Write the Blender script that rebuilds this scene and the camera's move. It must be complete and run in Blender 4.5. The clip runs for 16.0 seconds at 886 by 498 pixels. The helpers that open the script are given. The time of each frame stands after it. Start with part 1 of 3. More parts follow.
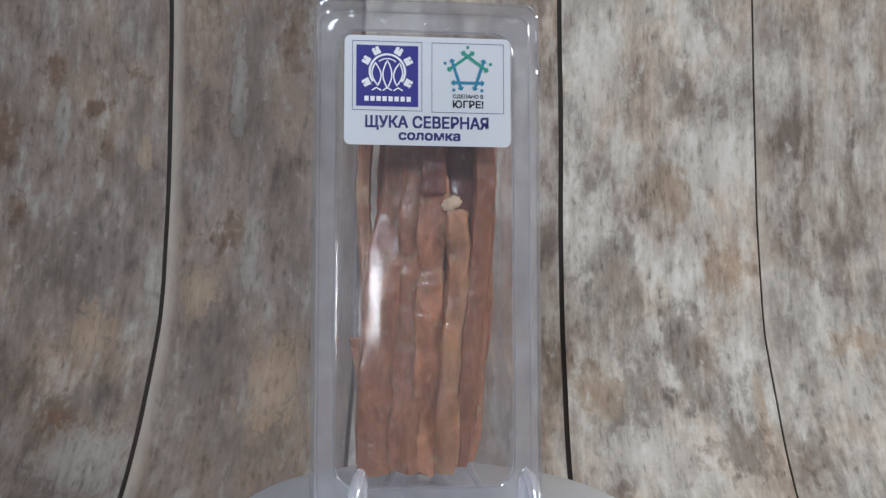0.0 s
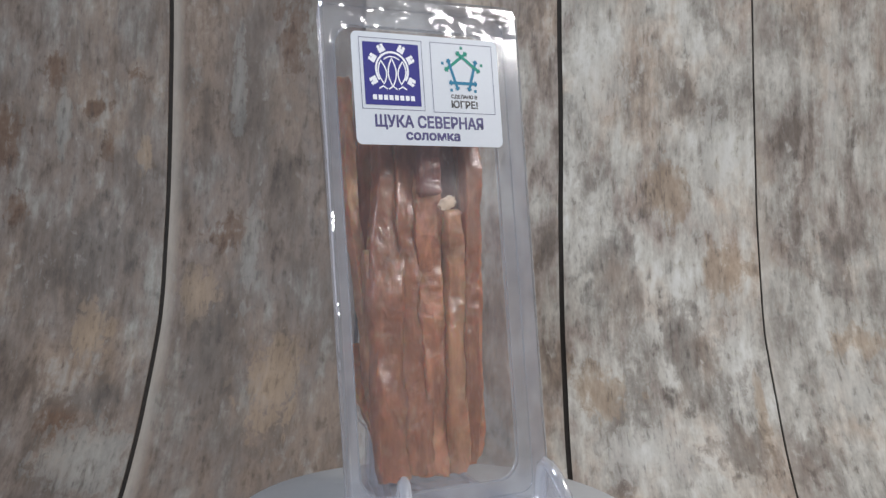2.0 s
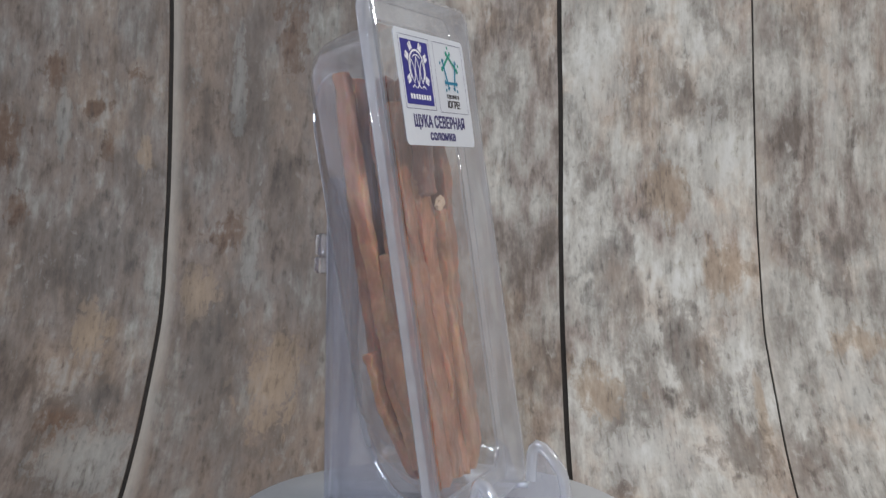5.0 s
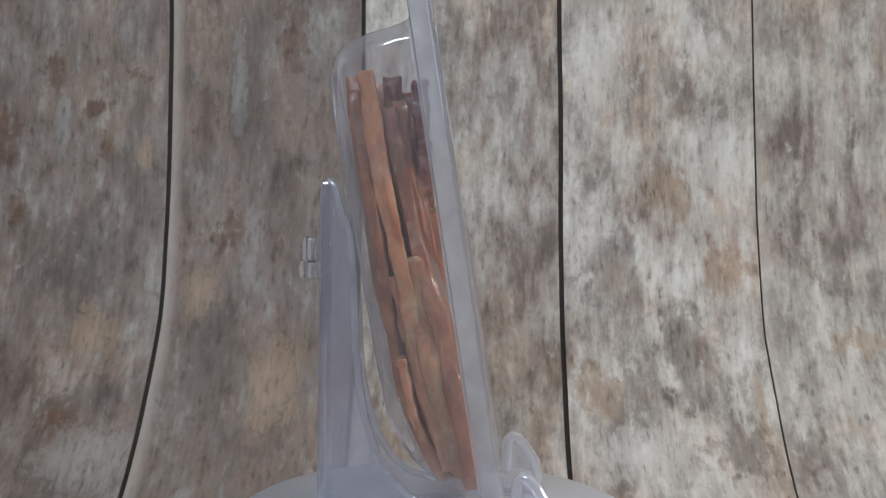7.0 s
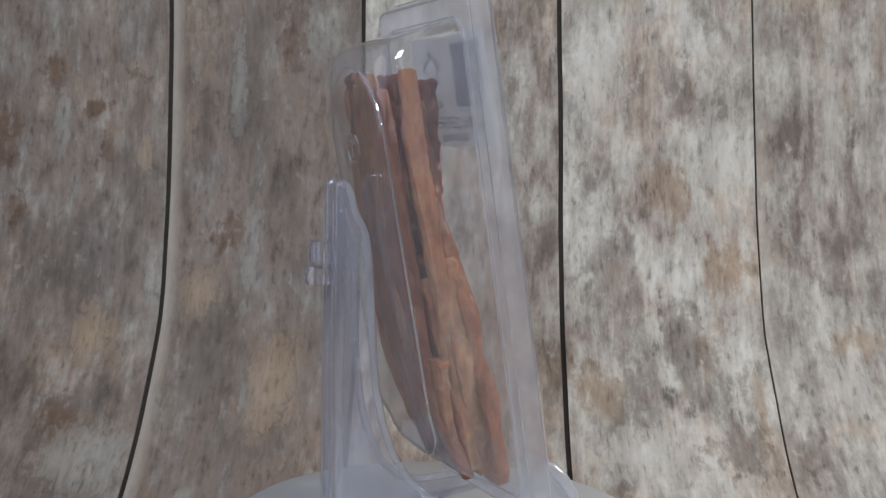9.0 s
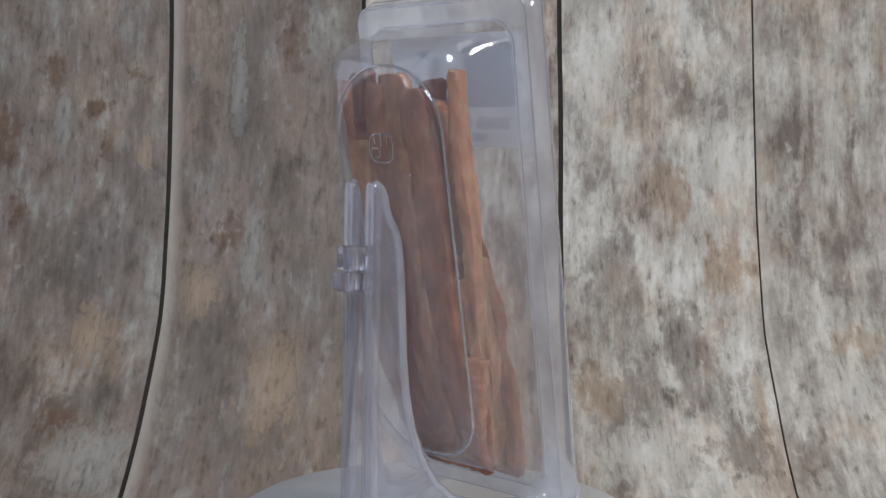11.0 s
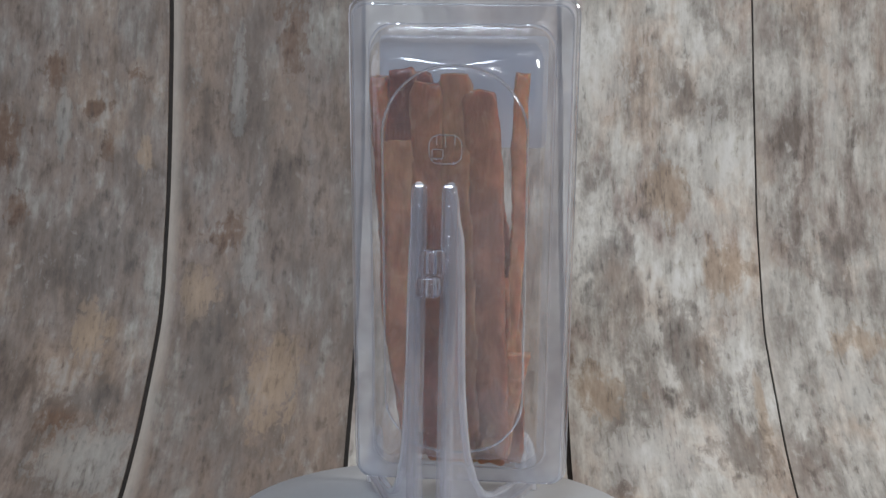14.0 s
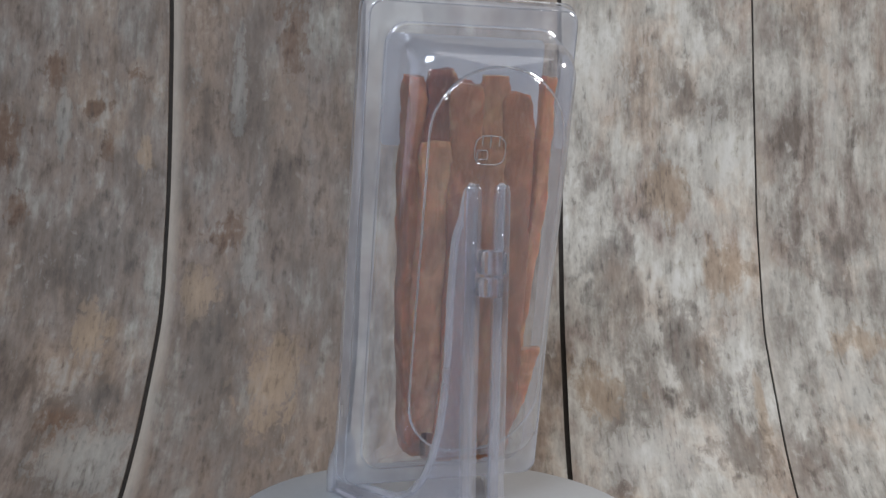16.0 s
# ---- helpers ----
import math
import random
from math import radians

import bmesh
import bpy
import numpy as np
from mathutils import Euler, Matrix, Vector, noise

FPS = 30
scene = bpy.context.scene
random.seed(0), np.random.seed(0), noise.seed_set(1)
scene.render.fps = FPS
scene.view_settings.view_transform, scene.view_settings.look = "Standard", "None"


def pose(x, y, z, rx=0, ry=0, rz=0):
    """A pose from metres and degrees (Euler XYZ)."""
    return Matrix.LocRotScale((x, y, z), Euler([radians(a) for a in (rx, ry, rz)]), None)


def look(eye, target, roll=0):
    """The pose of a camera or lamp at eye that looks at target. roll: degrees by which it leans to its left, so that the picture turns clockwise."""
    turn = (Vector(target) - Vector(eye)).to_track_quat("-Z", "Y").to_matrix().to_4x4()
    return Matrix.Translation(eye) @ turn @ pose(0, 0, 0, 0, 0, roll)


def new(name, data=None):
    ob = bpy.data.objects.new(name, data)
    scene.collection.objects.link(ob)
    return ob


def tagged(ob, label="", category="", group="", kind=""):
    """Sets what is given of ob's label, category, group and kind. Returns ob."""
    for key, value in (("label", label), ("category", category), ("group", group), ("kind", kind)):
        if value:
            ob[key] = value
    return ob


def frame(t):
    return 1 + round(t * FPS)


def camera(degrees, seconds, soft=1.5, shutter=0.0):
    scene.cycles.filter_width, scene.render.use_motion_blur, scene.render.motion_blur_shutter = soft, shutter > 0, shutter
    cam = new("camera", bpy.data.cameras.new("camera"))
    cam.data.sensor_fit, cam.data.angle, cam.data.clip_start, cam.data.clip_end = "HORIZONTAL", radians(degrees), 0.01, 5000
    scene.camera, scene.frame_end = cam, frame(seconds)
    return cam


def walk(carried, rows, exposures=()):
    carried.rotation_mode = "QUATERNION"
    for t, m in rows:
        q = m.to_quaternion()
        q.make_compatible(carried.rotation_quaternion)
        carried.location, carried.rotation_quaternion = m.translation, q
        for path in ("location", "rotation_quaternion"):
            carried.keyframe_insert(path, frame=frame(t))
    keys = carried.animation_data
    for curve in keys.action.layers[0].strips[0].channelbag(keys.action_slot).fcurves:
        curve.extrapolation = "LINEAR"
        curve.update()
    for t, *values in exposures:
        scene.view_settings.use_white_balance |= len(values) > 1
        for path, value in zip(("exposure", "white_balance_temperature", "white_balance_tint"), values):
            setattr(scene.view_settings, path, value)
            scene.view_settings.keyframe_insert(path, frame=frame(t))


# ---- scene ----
# ---- camera: stands still on a small tripod in front of the turntable ----
cam = camera(42.8, 16.0, soft=1.4)
EYE = Vector((0.0, -0.3951, 0.1287))
AIM = look(EYE, EYE + Vector((0.00017, 0.99657, -0.08271)), 1.13)
walk(cam, [(0.0, AIM), (16.0, AIM)])

# ---- light: unseen lamps placed to suit highlights and brightness, daylight from the window in the west wall ----
scene.view_settings.exposure = -0.03
world = bpy.data.worlds.new("room_air")
world.use_nodes = True
world.node_tree.nodes["Background"].inputs[0].default_value = (0.8, 0.88, 1.0, 1)
world.node_tree.nodes["Background"].inputs[1].default_value = 0.05
scene.world = world


def area_lamp(name, eye, target, w, h, watts, color):
    data = bpy.data.lights.new(name, "AREA")
    data.shape, data.size, data.size_y, data.energy, data.color = "RECTANGLE", w, h, watts, color
    ob = new(name, data)
    ob.matrix_world = look(eye, target)
    return ob


area_lamp("ceiling_panel_lamp", (0.55, -0.45, 1.52), (0.1, 0.05, 0), 0.8, 0.8, 2.4, (1.0, 0.965, 0.94))
area_lamp("strip_lamp", (0.02, -1.55, 0.40), (0, 0, 0.1), 0.032, 0.14, 0.5, (0.95, 0.97, 1.0))
area_lamp("side_lamp", (1.30, -0.38, 0.82), (0.15, 0.2, 0.10), 0.30, 0.30, 12.8, (1.0, 0.965, 0.94))
area_lamp("window_light", (-1.74, 0.05, 0.45), (0, 0.05, 0.45), 1.5, 1.1, 3.2, (0.82, 0.82, 1.0))
# added bluish fill, upper left of the camera, to brighten the pack
area_lamp("front_fill", (-0.15, -0.60, 0.56), (0, 0, 0.09), 0.26, 0.16, 3.4, (0.75, 0.86, 1.0))

MM = 0.001
TH0, SPIN = 6.82, 12.0          # turn of the table at the start, degrees; degrees a second
PACK = pose(0, -0.0232, 0.0036, -9.6, 0, 0)   # pack space: x across, y depth to the back, z up the film
STAND = pose(-0.0012, 0.0018, 0, 0, 0, -0.6)
KEYED = []


# ---- materials ----
def shader(name):
    m = bpy.data.materials.new(name)
    m.use_nodes = True
    nt = m.node_tree
    nt.nodes.clear()
    out = nt.nodes.new("ShaderNodeOutputMaterial")
    return m, nt, out


def node(nt, kind, **vals):
    n = nt.nodes.new(kind)
    for k, v in vals.items():
        n.inputs[k.replace("_", " ")].default_value = v
    return n


def ramp(nt, src, stops):
    r = nt.nodes.new("ShaderNodeValToRGB")
    while len(r.color_ramp.elements) < len(stops):
        r.color_ramp.elements.new(0.5)
    for e, (p, c) in zip(r.color_ramp.elements, stops):
        e.position = p
        e.color = (*c, 1) if len(c) == 3 else c
    nt.links.new(src, r.inputs[0])
    return r.outputs[0]


def mixc(nt, fac, a, b, mode="MIX"):
    n = nt.nodes.new("ShaderNodeMix")
    n.data_type, n.blend_type = "RGBA", mode
    for sock, v in ((n.inputs[0], fac), (n.inputs[6], a), (n.inputs[7], b)):
        if isinstance(v, (int, float)):
            sock.default_value = v
        elif isinstance(v, tuple):
            sock.default_value = (*v, 1)
        else:
            nt.links.new(v, sock)
    return n.outputs[2]


def math_node(nt, op, a, b=0.0):
    n = nt.nodes.new("ShaderNodeMath")
    n.operation = op
    for sock, v in zip(n.inputs, (a, b)):
        if isinstance(v, (int, float)):
            sock.default_value = v
        else:
            nt.links.new(v, sock)
    return n.outputs[0]


def mapped(nt, source, scale, shift=None):
    m = nt.nodes.new("ShaderNodeMapping")
    m.inputs["Scale"].default_value = scale
    nt.links.new(source, m.inputs[0])
    if shift is not None:
        nt.links.new(shift, m.inputs["Location"])
    return m.outputs[0]


def noise_tex(nt, vec, scale, detail=4.0, rough=0.55, warp=0.0):
    n = node(nt, "ShaderNodeTexNoise", Scale=scale, Detail=detail, Roughness=rough, Distortion=warp)
    nt.links.new(vec, n.inputs["Vector"])
    return n.outputs["Fac"]


def bump(nt, height, dist, strength=0.5):
    b = node(nt, "ShaderNodeBump", Strength=strength, Distance=dist)
    nt.links.new(height, b.inputs["Height"])
    return b.outputs[0]


def plain(name, color, rough=0.5, grain=0.06, scale=400.0, relief=0.0, metal=0.0):
    """A plain surface with slight mottling and fine relief."""
    m, nt, out = shader(name)
    p = node(nt, "ShaderNodeBsdfPrincipled", Roughness=rough, Metallic=metal)
    co = nt.nodes.new("ShaderNodeTexCoord").outputs["Object"]
    n1, n2 = noise_tex(nt, co, scale), noise_tex(nt, co, scale * 0.07, 3)
    f = math_node(nt, "ADD", math_node(nt, "MULTIPLY", n1, 0.5), math_node(nt, "MULTIPLY", n2, 0.5))
    lo, hi = tuple(c * (1 - grain) for c in color), tuple(min(1, c * (1 + grain)) for c in color)
    nt.links.new(ramp(nt, f, [(0.3, lo), (0.7, hi)]), p.inputs["Base Color"])
    if relief:
        nt.links.new(bump(nt, n1, relief), p.inputs["Normal"])
    nt.links.new(p.outputs[0], out.inputs[0])
    return m


def clear_plastic(name, tint, haze, haze_color, rough, gloss=0.05, edge=0.55, wave=0.0, wave_scale=60.0, stipple=0.0):
    """Thin clear or cloudy sheet: see-through, a share of milky scatter, gloss that grows to grazing."""
    m, nt, out = shader(name)
    co = nt.nodes.new("ShaderNodeTexCoord").outputs["Object"]
    tr = node(nt, "ShaderNodeBsdfTransparent", Color=(*tint, 1))
    df, tl = node(nt, "ShaderNodeBsdfDiffuse", Color=(*haze_color, 1)), node(nt, "ShaderNodeBsdfTranslucent", Color=(*haze_color, 1))
    milk = node(nt, "ShaderNodeMixShader", Fac=0.5)
    nt.links.new(df.outputs[0], milk.inputs[1])
    nt.links.new(tl.outputs[0], milk.inputs[2])
    base = nt.nodes.new("ShaderNodeMixShader")
    cloud = noise_tex(nt, co, 45.0, 3)
    if stipple:
        cloud = math_node(nt, "ADD", math_node(nt, "MULTIPLY", cloud, 0.45), math_node(nt, "MULTIPLY", noise_tex(nt, co, 1300.0, 2, 0.6), 0.55))
        sep = nt.nodes.new("ShaderNodeSeparateXYZ")
        nt.links.new(co, sep.inputs[0])
        grained = ramp(nt, math_node(nt, "MULTIPLY", sep.outputs[2], 10.0), [(0.45, (0, 0, 0)), (0.85, (1, 1, 1))])
        cloud = mixc(nt, grained, noise_tex(nt, co, 45.0, 3), cloud)
    nt.links.new(ramp(nt, cloud, [(0.3, (haze * (0.55 if stipple else 0.75),) * 3), (0.7, (min(1, haze * (1.45 if stipple else 1.25)),) * 3)]), base.inputs[0])
    nt.links.new(tr.outputs[0], base.inputs[1])
    nt.links.new(milk.outputs[0], base.inputs[2])
    gl = node(nt, "ShaderNodeBsdfGlossy", Color=(0.95, 0.97, 1, 1), Roughness=rough)
    if wave or stipple:
        h = noise_tex(nt, mapped(nt, co, (1, 1, 0.35)), wave_scale, 2)
        if stipple:
            h = math_node(nt, "ADD", h, math_node(nt, "MULTIPLY", math_node(nt, "MULTIPLY", noise_tex(nt, co, 1400.0, 2), grained), stipple))
        nrm = bump(nt, h, max(wave, 0.0003), 0.8)
        nt.links.new(nrm, gl.inputs["Normal"])
        if stipple:
            nt.links.new(nrm, df.inputs["Normal"])
    lw = node(nt, "ShaderNodeLayerWeight", Blend=0.5)
    g = math_node(nt, "ADD", math_node(nt, "MULTIPLY", math_node(nt, "POWER", lw.outputs["Facing"], 3.0), edge), gloss)
    top = nt.nodes.new("ShaderNodeMixShader")
    nt.links.new(g, top.inputs[0])
    nt.links.new(base.outputs[0], top.inputs[1])
    nt.links.new(gl.outputs[0], top.inputs[2])
    nt.links.new(top.outputs[0], out.inputs[0])
    return m


def moulded_clear(name, haze, rough=0.04):
    """Solid clear polystyrene that bends what lies behind it, with a slight milkiness."""
    m, nt, out = shader(name)
    co = nt.nodes.new("ShaderNodeTexCoord").outputs["Object"]
    gl = node(nt, "ShaderNodeBsdfGlass", Color=(0.97, 0.975, 1.0, 1), Roughness=rough, IOR=1.5)
    tr = node(nt, "ShaderNodeBsdfTransparent", Color=(0.95, 0.955, 0.98, 1))
    body = node(nt, "ShaderNodeMixShader", Fac=0.95)
    nt.links.new(tr.outputs[0], body.inputs[1])
    nt.links.new(gl.outputs[0], body.inputs[2])
    milk = node(nt, "ShaderNodeBsdfDiffuse", Color=(0.93, 0.94, 1.0, 1))
    top = nt.nodes.new("ShaderNodeMixShader")
    nt.links.new(ramp(nt, noise_tex(nt, co, 160.0, 3), [(0.3, (haze * 0.6,) * 3), (0.7, (haze * 1.4,) * 3)]), top.inputs[0])
    nt.links.new(body.outputs[0], top.inputs[1])
    nt.links.new(milk.outputs[0], top.inputs[2])
    nt.links.new(top.outputs[0], out.inputs[0])
    return m


STAIN = {"R": (0.145, 0.082, 0.05), "T": (0.40, 0.295, 0.205), "D": (0.135, 0.104, 0.086), "G": (0.155, 0.14, 0.128), "P": (0.60, 0.585, 0.54)}
DEPTH = {"R": 0.8, "T": 0.7, "D": 0.5, "G": 0.45, "P": 0.6}


def weathered_planks(name, cover, warm, pale, edge_pale, dirt, stains):
    """Old whitewashed boards printed on vinyl: pale paint rubbed through to brown wood. pale: paint tone, which also
    carries how much light the board gets. A pale band can run along one edge; stains: across, along, two radii, kind.
    """
    m, nt, out = shader(name)
    uv = nt.nodes.new("ShaderNodeTexCoord").outputs["UV"]
    info = nt.nodes.new("ShaderNodeObjectInfo").outputs["Random"]
    off = nt.nodes.new("ShaderNodeCombineXYZ")
    nt.links.new(math_node(nt, "MULTIPLY", info, 7.0), off.inputs[0])
    nt.links.new(math_node(nt, "MULTIPLY", info, 13.0), off.inputs[1])
    v = mapped(nt, uv, (1, 1, 1), off.outputs[0])
    large = noise_tex(nt, mapped(nt, v, (1, 0.5, 1)), 18.0, 5, 0.62, 0.0)
    mid = noise_tex(nt, mapped(nt, v, (1, 0.5, 1)), 50.0, 5, 0.64, 0.0)
    streak = noise_tex(nt, mapped(nt, v, (1, 0.30, 1)), 110.0, 4, 0.64, 0.0)
    fibre = noise_tex(nt, mapped(nt, v, (1, 0.18, 1)), 420.0, 3, 0.6, 0.0)
    speck = noise_tex(nt, mapped(nt, v, (1, 0.6, 1)), 190.0, 4, 0.65, 0.3)
    val = math_node(nt, "ADD", math_node(nt, "MULTIPLY", large, 0.36), math_node(nt, "ADD", math_node(nt, "MULTIPLY", mid, 0.27), math_node(nt, "MULTIPLY", streak, 0.37)))
    col = ramp(nt, val, [(cover - 0.14, (0.105 * warm, 0.084, 0.068)), (cover - 0.065, (0.215 * warm, 0.181, 0.15)), (cover - 0.01, tuple(pale * x for x in (0.345 * warm, 0.31, 0.272))),
                         (cover + 0.045, tuple(pale * x for x in (0.43, 0.402, 0.358))), (cover + 0.13, tuple(pale * x for x in (0.565, 0.54, 0.49)))])
    tan = noise_tex(nt, mapped(nt, v, (1, 0.5, 1)), 26.0, 5, 0.62, 0.4)
    col = mixc(nt, ramp(nt, tan, [(0.49, (0, 0, 0)), (0.63, (0.55,) * 3)]), col, tuple(pale * x for x in (0.44 * warm, 0.345, 0.255)))
    grime = math_node(nt, "ADD", math_node(nt, "MULTIPLY", noise_tex(nt, mapped(nt, v, (1, 0.4, 1)), 34.0, 5, 0.65, 0.12), 0.6), math_node(nt, "MULTIPLY", speck, 0.4))
    col = mixc(nt, ramp(nt, grime, [(0.50 - dirt, (0, 0, 0)), (0.60 - dirt, (0.66,) * 3)]), col, tuple((1 - 5 * dirt) * x for x in (0.125, 0.10, 0.084)))
    # stains and rubbed patches with ragged edges
    rag = math_node(nt, "ADD", math_node(nt, "MULTIPLY", math_node(nt, "SUBTRACT", mid, 0.5), 3.2), math_node(nt, "ADD", math_node(nt, "MULTIPLY", math_node(nt, "SUBTRACT", speck, 0.5), 2.6), math_node(nt, "MULTIPLY", math_node(nt, "SUBTRACT", streak, 0.5), 1.6)))
    for across, along, ra, rl, kind in stains:
        place = node(nt, "ShaderNodeMapping")
        place.inputs["Location"].default_value = (-across / ra, -along / rl, 0)
        place.inputs["Scale"].default_value = (1 / ra, 1 / rl, 0)
        nt.links.new(uv, place.inputs[0])
        ln = nt.nodes.new("ShaderNodeVectorMath")
        ln.operation = "LENGTH"
        nt.links.new(place.outputs[0], ln.inputs[0])
        d = math_node(nt, "ADD", ln.outputs["Value"], rag)
        k = DEPTH[kind]
        tint = STAIN[kind] if kind != "P" else tuple(pale * x for x in STAIN[kind])
        col = mixc(nt, ramp(nt, d, [(0.25, (k,) * 3), (0.75, (k * 0.6,) * 3), (1.2, (0, 0, 0))]), col, tint)
    col = mixc(nt, 0.36, col, ramp(nt, math_node(nt, "ADD", math_node(nt, "MULTIPLY", mid, 0.6), math_node(nt, "MULTIPLY", streak, 0.4)), [(0.36, (0.22,) * 3), (0.64, (0.76,) * 3)]), "OVERLAY")
    # flaking pale paint
    chips = math_node(nt, "ADD", math_node(nt, "MULTIPLY", streak, 0.4), math_node(nt, "ADD", math_node(nt, "MULTIPLY", speck, 0.4), math_node(nt, "MULTIPLY", tan, 0.2)))
    col = mixc(nt, ramp(nt, chips, [(0.53 + dirt, (0, 0, 0)), (0.60 + dirt, (0.4,) * 3)]), col, tuple(pale * x for x in (0.60, 0.58, 0.535)))
    # dark hairline cracks along the grain
    col = mixc(nt, ramp(nt, math_node(nt, "ADD", math_node(nt, "MULTIPLY", fibre, 0.6), math_node(nt, "MULTIPLY", mid, 0.4)), [(0.36, (0.42,) * 3), (0.43, (0, 0, 0))]), col, (0.15, 0.12, 0.10))
    col = mixc(nt, 0.6, col, ramp(nt, math_node(nt, "ADD", math_node(nt, "MULTIPLY", speck, 0.6), math_node(nt, "MULTIPLY", fibre, 0.4)), [(0.36, (0.20,) * 3), (0.46, (0.48,) * 3), (0.66, (0.72,) * 3)]), "OVERLAY")
    # paler band beside the board's left edge
    if edge_pale:
        eu = nt.nodes.new("ShaderNodeUVMap")
        eu.uv_map = "edge"
        sp = nt.nodes.new("ShaderNodeSeparateXYZ")
        nt.links.new(eu.outputs[0], sp.inputs[0])
        band = math_node(nt, "ADD", math_node(nt, "MULTIPLY", sp.outputs[0], 100.0), math_node(nt, "MULTIPLY", streak, 0.7))
        col = mixc(nt, ramp(nt, band, [(0.5, (edge_pale,) * 3), (1.0, (0, 0, 0))]), col, (0.54, 0.49, 0.43))
    p = node(nt, "ShaderNodeBsdfPrincipled", Roughness=0.62)
    nt.links.new(col, p.inputs["Base Color"])
    nt.links.new(bump(nt, math_node(nt, "ADD", streak, speck), 0.0003, 0.3), p.inputs["Normal"])
    nt.links.new(p.outputs[0], out.inputs[0])
    return m


def fish_flesh(name, tone, deep):
    """Dried fish: amber, slightly translucent, with long fibres, paler fat spots and an oily gloss."""
    m, nt, out = shader(name)
    co = nt.nodes.new("ShaderNodeTexCoord").outputs["Object"]
    rnd = nt.nodes.new("ShaderNodeObjectInfo").outputs["Random"]
    off = nt.nodes.new("ShaderNodeCombineXYZ")
    nt.links.new(rnd, off.inputs[0])
    v = mapped(nt, co, (1, 1, 1), off.outputs[0])
    fibre = noise_tex(nt, mapped(nt, v, (1, 1, 0.16)), 330.0, 4, 0.6, 0.8)
    cloud = noise_tex(nt, mapped(nt, v, (1, 1, 0.6)), 85.0, 5, 0.62, 1.0)
    spots = noise_tex(nt, mapped(nt, v, (1, 1, 0.6)), 260.0, 3, 0.6)
    lump = noise_tex(nt, mapped(nt, v, (1, 1, 0.7)), 150.0, 4, 0.6, 0.8)
    c = ramp(nt, cloud, [(0.26, deep), (0.5, tone), (0.72, tuple(min(1, x * 1.5 + 0.03) for x in tone))])
    c = mixc(nt, 0.3, c, ramp(nt, fibre, [(0.32, (0.16,) * 3), (0.68, (0.84,) * 3)]), "OVERLAY")
    c = mixc(nt, ramp(nt, lump, [(0.52, (0, 0, 0)), (0.72, (0.45,) * 3)]), c, tuple(min(1, x * 1.6 + 0.03) for x in tone))
    c = mixc(nt, ramp(nt, spots, [(0.57, (0, 0, 0)), (0.70, (0.6,) * 3)]), c, (0.62, 0.41, 0.28))
    hue = nt.nodes.new("ShaderNodeHueSaturation")
    nt.links.new(c, hue.inputs["Color"])
    nt.links.new(math_node(nt, "ADD", math_node(nt, "MULTIPLY", rnd, 0.3), 0.84), hue.inputs["Value"])
    c = hue.outputs[0]
    spots = math_node(nt, "ADD", spots, lump)
    p = node(nt, "ShaderNodeBsdfPrincipled", Roughness=0.36)
    p.inputs["Subsurface Weight"].default_value = 0.9
    p.inputs["Subsurface Radius"].default_value = (1.0, 0.35, 0.15)
    p.inputs["Subsurface Scale"].default_value = 0.006
    p.inputs["Coat Weight"].default_value = 0.6
    p.inputs["Coat Roughness"].default_value = 0.09
    sparkle = noise_tex(nt, mapped(nt, v, (1, 1, 0.5)), 700.0, 3, 0.6)
    nt.links.new(bump(nt, math_node(nt, "ADD", math_node(nt, "MULTIPLY", sparkle, 0.4), lump), 0.0008, 0.5), p.inputs["Coat Normal"])
    nt.links.new(c, p.inputs["Base Color"])
    nt.links.new(bump(nt, math_node(nt, "ADD", math_node(nt, "MULTIPLY", fibre, 0.5), math_node(nt, "ADD", cloud, spots)), 0.0008, 0.75), p.inputs["Normal"])
    tl = nt.nodes.new("ShaderNodeBsdfTranslucent")
    nt.links.new(mixc(nt, 0.5, c, (0.72, 0.40, 0.26)), tl.inputs["Color"])
    glow = node(nt, "ShaderNodeMixShader", Fac=0.25)
    nt.links.new(p.outputs[0], glow.inputs[1])
    nt.links.new(tl.outputs[0], glow.inputs[2])
    nt.links.new(glow.outputs[0], out.inputs[0])
    return m


M_TRAY = clear_plastic("tray_plastic", (0.94, 0.945, 0.955), 0.135, (0.90, 0.90, 1.0), 0.09, 0.10, 0.7, 0.0004, 55.0)
M_FLANGE = clear_plastic("flange_plastic", (0.93, 0.94, 0.95), 0.42, (0.86, 0.88, 0.95), 0.10, 0.05, 0.5, 0.0005, 70.0)
M_FILM = clear_plastic("lidding_film", (0.97, 0.975, 0.98), 0.095, (0.86, 0.87, 0.96), 0.10, 0.06, 0.6, 0.0003, 42.0)
M_PANEL = clear_plastic("stand_plastic", (0.945, 0.95, 0.975), 0.16, (0.88, 0.89, 0.98), 0.12, 0.07, 0.4, 0.0008, 120.0, 0.6)
M_RIB = clear_plastic("stand_rib_plastic", (0.95, 0.955, 0.98), 0.10, (0.97, 0.98, 1.0), 0.05, 0.18, 1.0, 0.0002, 120.0)
# extra white haze here stands in for bright reflections along the rims
M_RIM = clear_plastic("stand_rim_plastic", (0.95, 0.955, 0.98), 0.34, (0.97, 0.98, 1.0), 0.06, 0.16, 0.9, 0.0002, 120.0)
M_RIDGE = clear_plastic("pressed_ridge_plastic", (0.94, 0.95, 0.965), 0.22, (0.9, 0.92, 0.97), 0.05, 0.28, 0.9, 0.0006, 160.0)
M_KNUCKLE = moulded_clear("clear_polystyrene", 0.05, 0.0)
